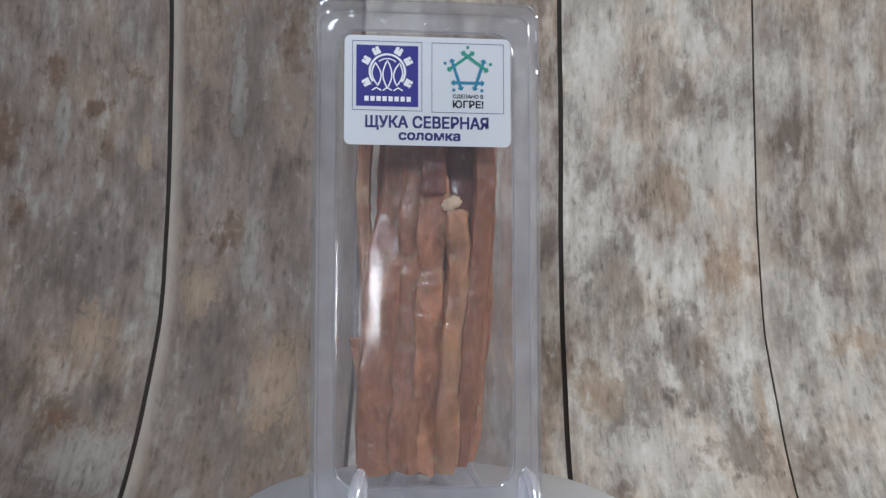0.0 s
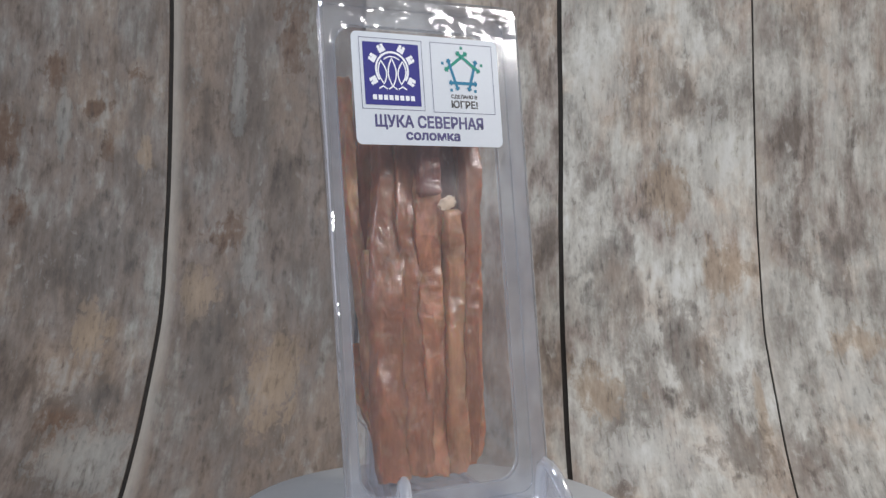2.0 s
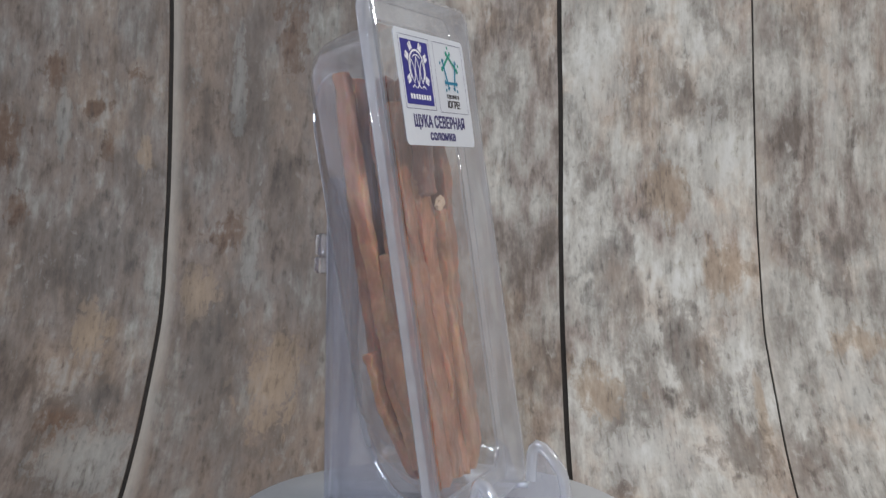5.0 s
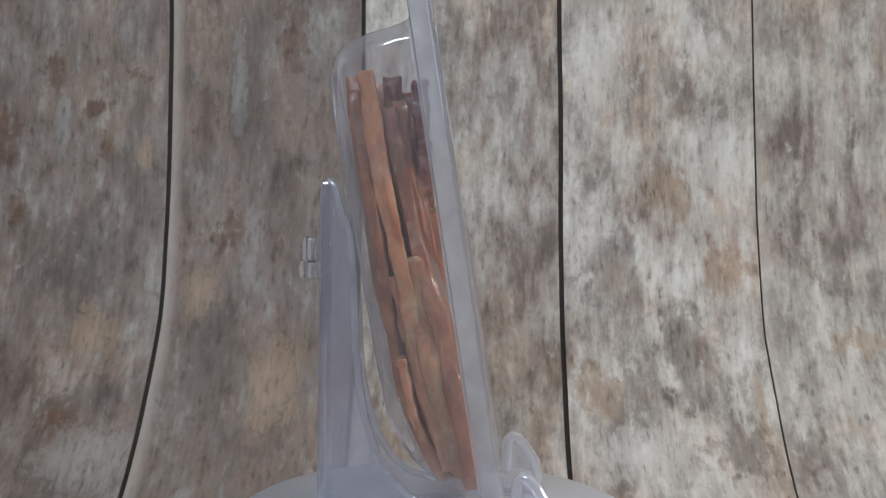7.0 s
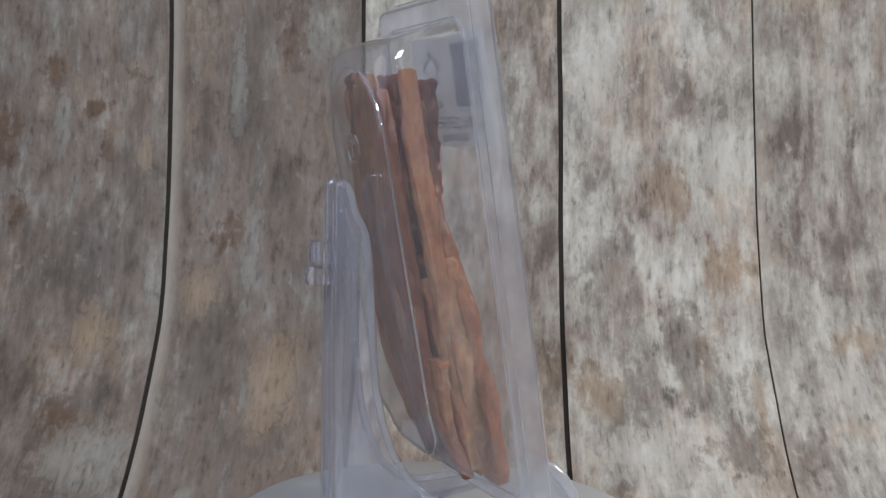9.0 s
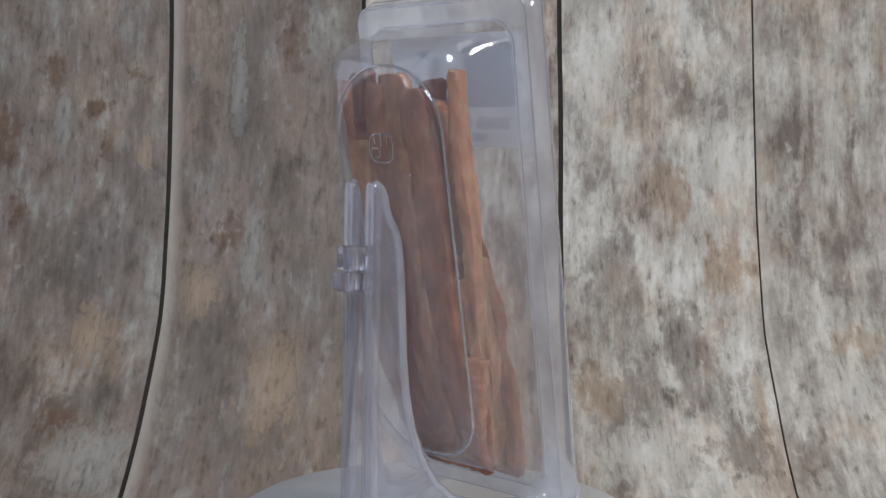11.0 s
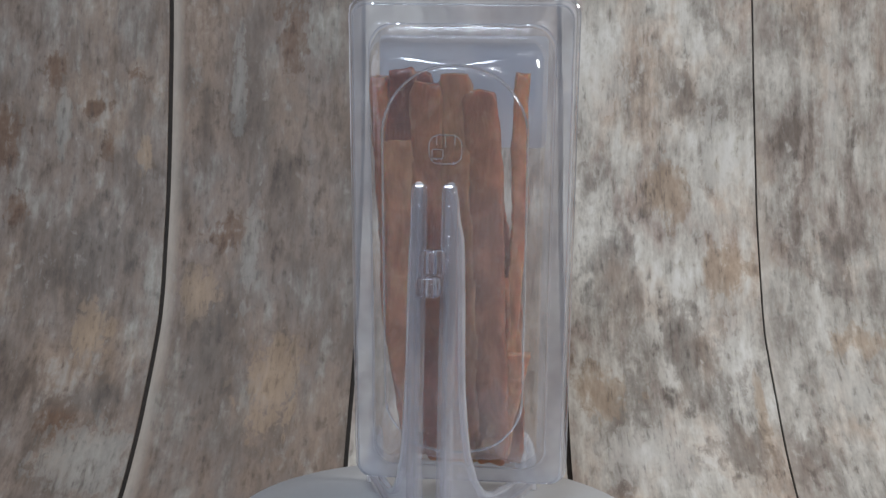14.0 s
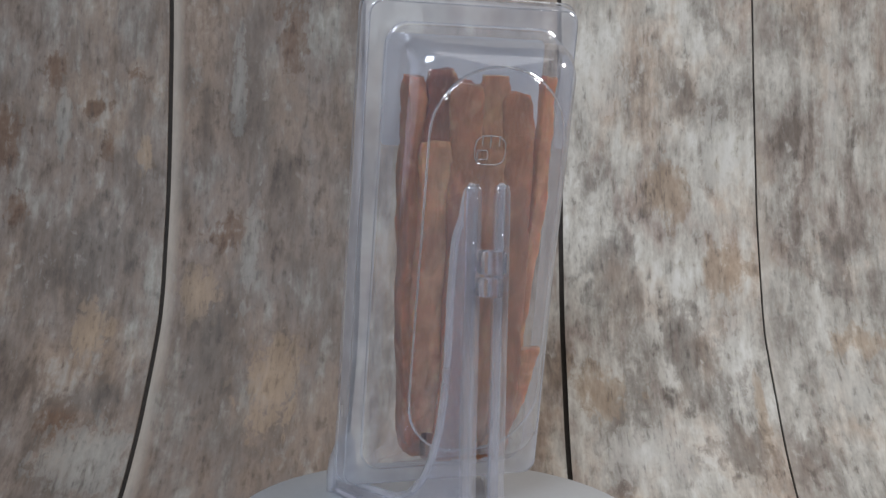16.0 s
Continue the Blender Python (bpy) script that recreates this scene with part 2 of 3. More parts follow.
M_DISC = plain("turntable_white", (0.52, 0.53, 0.545), 0.45, 0.04, 300, 0.0001)
M_BASE = plain("turntable_base_grey", (0.3, 0.3, 0.31), 0.5)


def sticker(name):
    """White coated paper that lets some light through."""
    m, nt, out = shader(name)
    p = node(nt, "ShaderNodeBsdfPrincipled", Roughness=0.38)
    co = nt.nodes.new("ShaderNodeTexCoord").outputs["Object"]
    nt.links.new(ramp(nt, noise_tex(nt, co, 900.0), [(0.3, (0.75, 0.80, 0.87)), (0.7, (0.78, 0.83, 0.90))]), p.inputs["Base Color"])
    tl = node(nt, "ShaderNodeBsdfTranslucent", Color=(0.9, 0.9, 0.95, 1))
    mx = node(nt, "ShaderNodeMixShader", Fac=0.25)
    nt.links.new(p.outputs[0], mx.inputs[1])
    nt.links.new(tl.outputs[0], mx.inputs[2])
    nt.links.new(mx.outputs[0], out.inputs[0])
    return m


M_LABEL = sticker("sticker_paper")
M_BLUE = plain("print_blue", (0.018, 0.018, 0.22), 0.6, 0.08, 900)
M_WHITE = plain("print_white", (0.80, 0.81, 0.86), 0.35, 0.02, 900)
M_INK = plain("print_ink", (0.02, 0.02, 0.03), 0.4)
M_NAVY = plain("print_navy", (0.025, 0.02, 0.15), 0.4)
M_GREEN = plain("print_green", (0.01, 0.27, 0.20), 0.6)
M_TEAL = plain("print_teal", (0.01, 0.19, 0.33), 0.6)
M_GROOVE = plain("groove_dark", (0.045, 0.036, 0.03), 0.8, 0.35)
M_WALL = plain("room_paint", (0.32, 0.32, 0.32), 0.8, 0.03, 20)
M_FLOOR = plain("room_floor", (0.28, 0.22, 0.17), 0.6, 0.1, 30)
M_TABLE = plain("table_wood", (0.35, 0.27, 0.2), 0.5, 0.12, 60)
M_FISH = fish_flesh("dried_fish_amber", (0.45, 0.205, 0.118), (0.29, 0.11, 0.064))
M_FISH2 = fish_flesh("dried_fish_pale", (0.52, 0.28, 0.165), (0.35, 0.16, 0.09))
M_FISH3 = fish_flesh("dried_fish_dark", (0.27, 0.10, 0.07), (0.15, 0.055, 0.05))
M_CRUMB = plain("fish_crumb", (0.66, 0.48, 0.34), 0.7, 0.15, 700, 0.0006)


# ---- mesh helpers ----
def mesh_object(name, bm, material, smooth=True):
    me = bpy.data.meshes.new(name)
    bmesh.ops.recalc_face_normals(bm, faces=bm.faces)
    bm.to_mesh(me)
    bm.free()
    me.materials.append(material)
    if smooth:
        me.polygons.foreach_set("use_smooth", [True] * len(me.polygons))
        me.set_sharp_from_angle(angle=radians(40))
    return new(name, me)


def part(name, bm, material, parent, label="", smooth=True):
    ob = mesh_object(name, bm, material, smooth)
    ob.parent = parent
    return tagged(ob, label) if label else ob


def thing(name, local, label, category, group=""):
    ob = new(name)
    ob.empty_display_size = 0.01
    KEYED.append((ob, local))
    return tagged(ob, label, category, group)


def box(bm, x0, x1, y0, y1, z0, z1, bevel=0.0):
    vs = bmesh.ops.create_cube(bm, size=1.0)["verts"]
    for v in vs:
        v.co = Vector(((x0 + x1) / 2 + v.co.x * (x1 - x0), (y0 + y1) / 2 + v.co.y * (y1 - y0), (z0 + z1) / 2 + v.co.z * (z1 - z0)))
    if bevel:
        es = {e for v in vs for e in v.link_edges}
        bmesh.ops.bevel(bm, geom=list(es), offset=bevel, segments=2, affect="EDGES", profile=0.5)
    return bm


def lathe(bm, profile, steps=96):
    """Turn (radius, z) points round the z axis."""
    rings = []
    for r, z in profile:
        if r < 1e-6:
            rings.append([bm.verts.new((0, 0, z))])
        else:
            rings.append([bm.verts.new((r * math.cos(2 * math.pi * i / steps), r * math.sin(2 * math.pi * i / steps), z)) for i in range(steps)])
    bridge(bm, rings)
    return bm


def bridge(bm, rings):
    for a, b in zip(rings, rings[1:]):
        n = max(len(a), len(b))
        for i in range(n):
            f = [a[i % len(a)], a[(i + 1) % len(a)], b[(i + 1) % len(b)], b[i % len(b)]]
            f = list(dict.fromkeys(f))
            if len(f) > 2:
                bm.faces.new(f)


def tube(bm, points, radius, steps=8, flat=1.0):
    """A closed bar along points; flat squeezes it in its second direction."""
    rings = []
    for i, p in enumerate(points):
        a, b = points[max(i - 1, 0)], points[min(i + 1, len(points) - 1)]
        d = (Vector(b) - Vector(a)).normalized()
        s = d.cross(Vector((1, 0.02, 0.01))).normalized()
        t = d.cross(s)
        rings.append([bm.verts.new(Vector(p) + radius * (math.cos(k * 2 * math.pi / steps) * s + flat * math.sin(k * 2 * math.pi / steps) * t)) for k in range(steps)])
    bridge(bm, rings)
    bm.faces.new(rings[0])
    bm.faces.new(rings[-1])
    return bm


def rounded(x0, x1, z0, z1, r, n=10):
    """Points of a rounded rectangle, anticlockwise from the lower right corner."""
    out = []
    for cx, cz, a in ((x1 - r, z0 + r, -90), (x1 - r, z1 - r, 0), (x0 + r, z1 - r, 90), (x0 + r, z0 + r, 180)):
        out += [(cx + r * math.cos(radians(a + 90 * i / n)), cz + r * math.sin(radians(a + 90 * i / n))) for i in range(n + 1)]
    return out


def closed_line(pts, step):
    """The closed outline with its long sides cut into short steps."""
    out = []
    for a, b in zip(pts, pts[1:] + pts[:1]):
        n = max(1, int(math.hypot(b[0] - a[0], b[1] - a[1]) / step))
        out += [(a[0] + (b[0] - a[0]) * i / n, a[1] + (b[1] - a[1]) * i / n) for i in range(n)]
    return out


def smooth_at(table, u):
    for (a, va), (b, vb) in zip(table, table[1:]):
        if u <= b:
            k = max(0.0, min(1.0, (u - a) / (b - a)))
            k = k * k * (3 - 2 * k)
            return va + (vb - va) * k
    return table[-1][1]


# ---- the room around, out of view ----
def room():
    def slab(name, *dims):
        return tagged(mesh_object(name, box(bmesh.new(), *dims), M_FLOOR if name == "floor" else M_WALL, False), "plain painted room surface around the table", name.split("_")[0], kind="structure")
    slab("floor", -1.9, 1.9, -1.9, 1.9, -0.85, -0.8)
    slab("ceiling", -1.9, 1.9, -1.9, 1.9, 1.6, 1.65)
    slab("wall_north", -1.9, 1.9, 1.8, 1.9, -0.8, 1.6)
    slab("wall_south", -1.9, 1.9, -1.9, -1.8, -0.8, 1.6)
    slab("wall_east", 1.8, 1.9, -1.8, 1.8, -0.8, 1.6)
    slab("wall_west", -1.9, -1.8, -1.8, 1.8, -0.8, 1.6)
    w = new("window_1")
    tagged(w, "white framed window in the side wall of the room", "window", kind="structure")
    for y0, y1, z0, z1 in ((-0.76, -0.70, -0.16, 1.06), (0.80, 0.86, -0.16, 1.06), (-0.70, 0.80, 1.0, 1.06), (-0.70, 0.80, -0.16, -0.10)):
        part("window_frame", box(bmesh.new(), -1.797, -1.73, y0, y1, z0, z1, 0.004), M_WHITE, w)
    t = new("table")
    tagged(t, "plain wooden work table under the backdrop", "table")
    part("tabletop", box(bmesh.new(), -0.75, 0.75, -0.7, 0.5, -0.0795, -0.0465, 0.003), M_TABLE, t)
    for x in (-0.7, 0.7):
        for y in (-0.65, 0.45):
            part("leg", box(bmesh.new(), x - 0.03, x + 0.03, y - 0.03, y + 0.03, -0.8, -0.0795, 0.003), M_TABLE, t)


# ---- the wood-print backdrop that sweeps down to the table ----
SWEEP = [(-0.45, -0.043), (-0.10, -0.043), (0.0, -0.0428), (0.03, -0.042), (0.058, -0.037), (0.078, -0.0305), (0.0953, -0.0225), (0.1198, -0.003), (0.1368, 0.0146),
         (0.1530, 0.0330), (0.1636, 0.0487), (0.1752, 0.0790), (0.1830, 0.1), (0.1888, 0.1214), (0.1964, 0.1652), (0.2036, 0.2095), (0.210, 0.26), (0.226, 0.42), (0.24, 0.62)]


def sweep_line():
    """The sheet's section, resampled smoothly: (y, z, length along the sheet)."""
    pts, out, run = [Vector((0, *p)) for p in SWEEP], [], 0.0
    for i in range(len(pts) - 1):
        p0, p1, p2, p3 = pts[max(i - 1, 0)], pts[i], pts[i + 1], pts[min(i + 2, len(pts) - 1)]
        for j in range(6):
            t = j / 6
            if i in (0, 1):
                c = p1.lerp(p2, t)
            else:
                c = 0.5 * (2 * p1 + (p2 - p0) * t + (2 * p0 - 5 * p1 + 4 * p2 - p3) * t * t + (3 * p1 - p0 - 3 * p2 + p3) * t ** 3)
            out.append(c)
    out.append(pts[-1])
    res = []
    for i, c in enumerate(out):
        run += (c - out[i - 1]).length if i else 0
        res.append((c.y, c.z, run))
    return res


def strip(x0, x1, thick, back, nx):
    line = sweep_line()
    me = bpy.data.meshes.new("plank")
    verts, faces, uvs = [], [], []
    xs = [x0 + (x1 - x0) * i / nx for i in range(nx + 1)]
    rows = []
    for i, (y, z, s) in enumerate(line):
        a, b = line[max(i - 1, 0)], line[min(i + 1, len(line) - 1)]
        d = Vector((0, b[0] - a[0], b[1] - a[1])).normalized()
        n = Vector((0, -d.z, d.y))
        row = []
        for j, x in enumerate(xs):
            lift = thick
            skew = -0.028 * max(0.0, z - 0.06) if x < -0.09 else 0.018 * min(0.0, 0.12 - z)
            # board edges wander a little
            wob = 0.0007 * (noise.noise((x * 40, s * 14, 3)) if j in (0, nx) else 0)
            row.append(Vector((x + skew + wob, y, z)) + n * (lift - back))
        low = [Vector((v.x, v.y, v.z)) - n * 0.0011 for v in (row[0], row[-1])]
        rows.append([low[0]] + row + [low[1]])
    w = nx + 3
    for r in rows:
        verts += r
    for i in range(len(rows) - 1):
        for j in range(w - 1):
            faces.append((i * w + j, i * w + j + 1, (i + 1) * w + j + 1, (i + 1) * w + j))
    me.from_pydata([tuple(v) for v in verts], [], faces)
    layer = me.uv_layers.new(name="UVMap")
    for poly in me.polygons:
        for li in poly.loop_indices:
            vi = me.loops[li].vertex_index
            layer.data[li].uv = (me.vertices[vi].co.x, line[vi // w][2])
    rim = me.uv_layers.new(name="edge")
    for poly in me.polygons:
        for li in poly.loop_indices:
            j = me.loops[li].vertex_index % w
            rim.data[li].uv = (xs[min(max(j - 1, 0), nx)] - x0, 0)
    me.uv_layers.active_index = 0
    me.polygons.foreach_set("use_smooth", [True] * len(me.polygons))
    me.set_sharp_from_angle(angle=radians(35))
    return me


# stains of each board: place across and along the sheet, radii, kind
STAINS_2 = [(-0.2024, 0.7742, 0.007, 0.0125, 'R'), (-0.18, 0.7538, 0.0105, 0.0047, 'R'), (-0.1732, 0.7338, 0.0038, 0.0077, 'R'), (-0.1542, 0.7318, 0.0044, 0.0118, 'T'), (-0.1606, 0.772, 0.0044, 0.0066, 'R'), (-0.2165, 0.7017, 0.0087, 0.009, 'R'), (-0.2257, 0.738, 0.0087, 0.0178, 'R'), (-0.1716, 0.6833, 0.0157, 0.0223, 'G'), (-0.1725, 0.6347, 0.01, 0.0161, 'T'), (-0.1782, 0.5892, 0.0095, 0.0161, 'R'), (-0.1562, 0.5679, 0.0244, 0.0185, 'P'), (-0.1972, 0.7475, 0.0038, 0.0192, 'P'), (-0.171, 0.5987, 0.02, 0.008, 'G')]
STAINS_3 = [(-0.123, 0.7327, 0.0064, 0.0267, 'D'), (-0.1082, 0.6423, 0.0062, 0.0073, 'D'), (-0.1209, 0.6584, 0.0102, 0.0135, 'T'), (-0.1096, 0.6897, 0.0144, 0.0102, 'R'), (-0.0974, 0.6795, 0.0057, 0.0326, 'P'), (-0.0817, 0.6054, 0.0148, 0.0279, 'T'), (-0.0783, 0.7143, 0.0087, 0.0194, 'D'), (-0.1139, 0.6172, 0.0115, 0.0295, 'G'), (-0.107, 0.7731, 0.0041, 0.0268, 'P'), (-0.0797, 0.7945, 0.01, 0.0193, 'R')]
STAINS_5 = [(0.121, 0.7666, 0.0076, 0.0184, 'D'), (0.0619, 0.7589, 0.0064, 0.0077, 'G'), (0.1174, 0.7147, 0.0105, 0.0155, 'T'), (0.1436, 0.6758, 0.0172, 0.0154, 'T'), (0.0883, 0.6697, 0.0188, 0.0297, 'G'), (0.0715, 0.7188, 0.007, 0.0119, 'D'), (0.1429, 0.7306, 0.0146, 0.0267, 'P'), (0.0793, 0.7798, 0.0147, 0.0269, 'P'), (0.0756, 0.608, 0.0168, 0.0175, 'T'), (0.1212, 0.6338, 0.0139, 0.0321, 'D'), (0.1474, 0.6289, 0.0097, 0.0247, 'P'), (0.1533, 0.5989, 0.0032, 0.0248, 'T'), (0.1365, 0.5765, 0.0183, 0.0124, 'D'), (0.0915, 0.5754, 0.0235, 0.014, 'P')]
STAINS_6 = [(0.2049, 0.6383, 0.0146, 0.0098, 'T'), (0.2095, 0.7426, 0.0056, 0.0124, 'D'), (0.1732, 0.5774, 0.0158, 0.0192, 'D'), (0.1999, 0.6117, 0.0115, 0.0163, 'P'), (0.1962, 0.6769, 0.0115, 0.0178, 'G'), (0.1785, 0.7195, 0.0052, 0.0387, 'D'), (0.1996, 0.7703, 0.0047, 0.0387, 'P')]


def backdrop():
    sheet = strip(-0.46, 0.47, 0.0, 0.0016, 4)
    sheet.name = "backdrop"
    sheet.materials.append(M_GROOVE)
    ob = tagged(new("backdrop", sheet), "grey and brown weathered wood-plank photo backdrop sweeping down to the table", "backdrop", kind="structure")
    seams = [-0.443, -0.3425, -0.2415, -0.1400, -0.0420, 0.0600, 0.1605, 0.2610, 0.3615, 0.46]
    gaps = [2, 2, 2, 2.4, 2.1, 2.5, 1.0, 2, 2, 2]
    # board tones include the light's fall-off: left boards darkened, right ones brightened
    looks = [(0.55, 1.04, 0.75, 0, 0.02), (0.55, 1.04, 0.75, 0, 0.02), (0.53, 1.07, 0.66, 0, 0.014), (0.545, 1.08, 0.58, 0.55, 0.022), (0.475, 1.06, 0.98, 0, 0.01), (0.445, 1.07, 1.07, 0, 0.004), (0.46, 1.05, 0.95, 0.3, 0.0), (0.5, 1.04, 0.95, 0, 0), (0.52, 1.04, 0.95, 0, 0)]
    for i in range(9):
        me = strip(seams[i] + gaps[i] * MM / 2, seams[i + 1] - gaps[i + 1] * MM / 2, 0.0, 0.0, 12)
        me.materials.append(weathered_planks("weathered_plank", *looks[i], {2: STAINS_2, 3: STAINS_3, 5: STAINS_5, 6: STAINS_6}.get(i, ())))
        p = new("plank", me)
        p.parent = ob


# ---- the turntable ----
def turntable():
    t = thing("turntable", Matrix(), "round white plastic display turntable slowly turning on the backdrop", "turntable")
    part("platter", lathe(bmesh.new(), [(0, -0.009), (0.0715, -0.009), (0.073, -0.0082), (0.0737, -0.0065), (0.0737, -0.0018), (0.0732, -0.0006), (0.0722, 0), (0.05, 0), (0, 0)]), M_DISC, t)
    part("base", lathe(bmesh.new(), [(0, -0.0405), (0.058, -0.0405), (0.060, -0.039), (0.060, -0.014), (0.058, -0.012), (0.03, -0.0118), (0.03, -0.009), (0, -0.009)], 64), M_BASE, t, "grey drum base")


# ---- the clear easel stand ----
EDGE = [(2.2, 119.2), (4.2, 117.8), (5.5, 115.1), (6.3, 111.3), (7.3, 108.0), (9.2, 105.0), (10.6, 101.0), (11.3, 96.0), (12.2, 85.0), (13.4, 62.0), (14.6, 50.0), (17.0, 38.0), (20.5, 28.0), (26.0, 19.0), (33.0, 12.5), (42.0, 9.2), (60.0, 7.8), (70.5, 8.2)]
HOOK = [(71.6, 10.0), (71.8, 19.5), (72.4, 22.0), (73.6, 23.2), (75.4, 22.6), (79.0, 19.0), (83.0, 13.0), (84.5, 7.0), (84.5, 0.4)]


def panel_point(side, q, z, off=0.0):
    """Along one side panel: q from the back edge to the front, off across it, outwards."""
    a = radians(18.6)
    return Vector((side * (4.3 + q * math.sin(a) + off * math.cos(a)), 40.2 - q * math.cos(a) + off * math.sin(a), z)) * MM


def stand():
    st = thing("display_stand", STAND, "clear plastic folding easel stand with two splayed legs and hooks", "stand")
    for side in (1, -1):
        outline = [(0.0, 0.2), (0.0, 118.6)] + EDGE + HOOK
        bm = bmesh.new()
        inner = [bm.verts.new(panel_point(side, q, z, -0.8)) for q, z in outline]
        outer = [bm.verts.new(panel_point(side, q, z, 0.8)) for q, z in outline]
        bm.faces.new(inner)
        bm.faces.new(outer)
        bridge(bm, [inner, outer])
        bm.normal_update()
        bmesh.ops.triangulate(bm, faces=[f for f in bm.faces if len(f.verts) > 4])
        leg = part("side_panel", bm, M_PANEL, st, "frosted clear plastic side leg")
        # raised rim along the front edge, in one smooth bar
        pts = [panel_point(side, q, z) for q, z in EDGE]
        part("rim", tube(bmesh.new(), pts, 0.0014, 10), M_RIM, leg)
        # square back post with a rounded head
        bm = bmesh.new()
        rings = []
        for z, k in ((0.2, 1.0), (114.0, 1.0), (117.3, 0.97), (119.0, 0.85), (119.8, 0.6)):
            rings.append([bm.verts.new(Vector((side * 4.85 + x * k, 38.7 + y * k, z)) * MM) for x, y in rounded(-2.6, 2.6, -1.7, 1.7, 0.8, 3)])
        bridge(bm, rings)
        bm.faces.new(rings[0])
        bm.faces.new(rings[-1])
        part("post", bm, M_RIB, leg)
        part("post_groove", box(bmesh.new(), (side * 4.85 - 0.45) * MM, (side * 4.85 + 0.45) * MM, 0.0401, 0.0409, 0.004, 0.113, 0.0003), M_RIB, leg)
        # hook rim at the front
        part("hook", tube(bmesh.new(), [panel_point(side, q, z) for q, z in HOOK], 0.0022, 10), M_RIM, leg, "rounded clear hook that holds the pack")
        # foot flange
        part("foot", tube(bmesh.new(), [panel_point(side, q, 1.6) for q in (0, 20, 40, 60, 84)], 0.0016, 8), M_RIB, leg)
    for z0, z1, x0, x1, y1 in ((91.4, 99.4, -4.4, 3.8, 47.0), (84.6, 90.9, -3.0, 4.4, 48.3)):
        bm = bmesh.new()
        box(bm, x0 * MM, x1 * MM, 0.0392, y1 * MM, z0 * MM, z1 * MM, 0.0014)
        k = part("hinge_knuckle", bm, M_KNUCKLE, st, "clear square hinge block joining the legs")
        bm = bmesh.new()
        tube(bm, [Vector((0, 44.0, z0 + 0.8)) * MM, Vector((0, 44.0, z1 - 0.8)) * MM], 0.0016, 12)
        part("hinge_pin", bm, M_KNUCKLE, k)


# ---- the blister pack ----
CX = -6.2


def pack():
    pk = thing("snack_pack", PACK, "clear vacuum-formed plastic pack of dried fish with a white label", "food pack")
    # the deep tray: rings from the mouth to the back, then the raised oval panel
    deep = [(5, 0.36), (12, 0.50), (18, 0.63), (25, 0.75), (33, 0.85), (49, 0.94), (70, 0.985), (105, 1.0), (200, 1.0)]
    levels = [  # half width, top, bottom, corner radius, depth, share of the shaped depth
        (38.4, 180.4, 5.4, 5.0, 0.4, 0), (38.1, 180.0, 5.8, 5.0, 3.0, 0.0), (37.8, 179.6, 6.2, 5.0, 6.2, 0.0), (37.3, 179.0, 6.7, 5.0, 6.9, 0.0), (36.4, 178.0, 7.6, 5.0, 7.1, 0.0),
        (33.0, 174.2, 10.6, 7.0, 7.0, 0.0), (31.6, 172.4, 12.2, 8.0, 7.2, 0.0), (30.9, 171.6, 12.9, 8.2, 8.0, 0.05),
        (30.2, 171.0, 14.0, 8.0, 13.0, 0.5), (29.4, 170.2, 16.5, 8.0, 20.0, 0.8), (28.5, 168.6, 19.5, 8.2, 27.0, 1.0), (27.4, 166.4, 22.5, 9.0, 31.0, 1.0), (25.6, 163.6, 25.0, 11.0, 33.4, 1.0), (23.6, 161.4, 27.0, 22.5, 34.4, 1.0)]
    bm = bmesh.new()
    rings = []
    for hw, top, bot, r, d, w in levels:
        ring = []
        for x, u in rounded(CX - hw, CX + hw, bot, top, r, 12):
            dd = d * (1 - w * (1 - smooth_at(deep, u)))
            # the roof dips in the middle of the top edge
            dip = 1.6 * math.cos((x - CX) / 30 * 1.5) if (u > top - 1.0 and 8 < d < 32) else 0.0
            ring.append(bm.verts.new((x * MM, dd * MM, (u - max(0.0, dip)) * MM)))
        rings.append(ring)
    bridge(bm, rings[7:])
    last = rings[-1]
    mid = Vector((CX * MM, 0, 0.092))
    prev = last
    for k, lift in ((0.975, 1.1), (0.95, 1.5), (0.9, 1.5), (0.7, 1.6), (0.45, 1.7), (0.2, 1.7)):
        ring = []
        for v in last:
            x, u = mid.x + (v.co.x - mid.x) * k, mid.z + (v.co.z - mid.z) * (1 - (1 - k) * (1.0 if k < 0.9 else 0.36))
            ring.append(bm.verts.new((x, (34.4 * smooth_at(deep, u / MM) + lift) * MM, u)))
        bridge(bm, [prev, ring])
        prev = ring
    bm.faces.new(prev)
    tray = part("tray", bm, M_TRAY, pk, "deep clear plastic tray with rounded back")
    bm = bmesh.new()
    bridge(bm, [[bm.verts.new((x * MM, d * MM, u * MM)) for x, u in rounded(CX - hw, CX + hw, bot, top, r, 12)] for hw, top, bot, r, d, w in levels[:7] + [(31.0, 171.8, 12.7, 8.2, 7.9, 0)]])
    part("rim_step", bm, M_FLANGE, pk, "shallow cloudy step round the tray")
    # recycling mark pressed into the back
    bm = bmesh.new()
    loop = [Vector((x, 36.3, u)) * MM for x, u in rounded(-8.6, 1.8, 130.2, 139.4, 3.2, 5)]
    tube(bm, loop + loop[:1], 0.00025, 6)
    for x, u0, u1 in ((-6.4, 139.6, 136.2), (-3.4, 140.0, 135.4), (-0.6, 139.6, 136.2)):
        tube(bm, [Vector((x, 36.3, u0)) * MM, Vector((x, 36.35, (u0 + u1) / 2)) * MM, Vector((x, 36.3, u1)) * MM], 0.0003, 6)
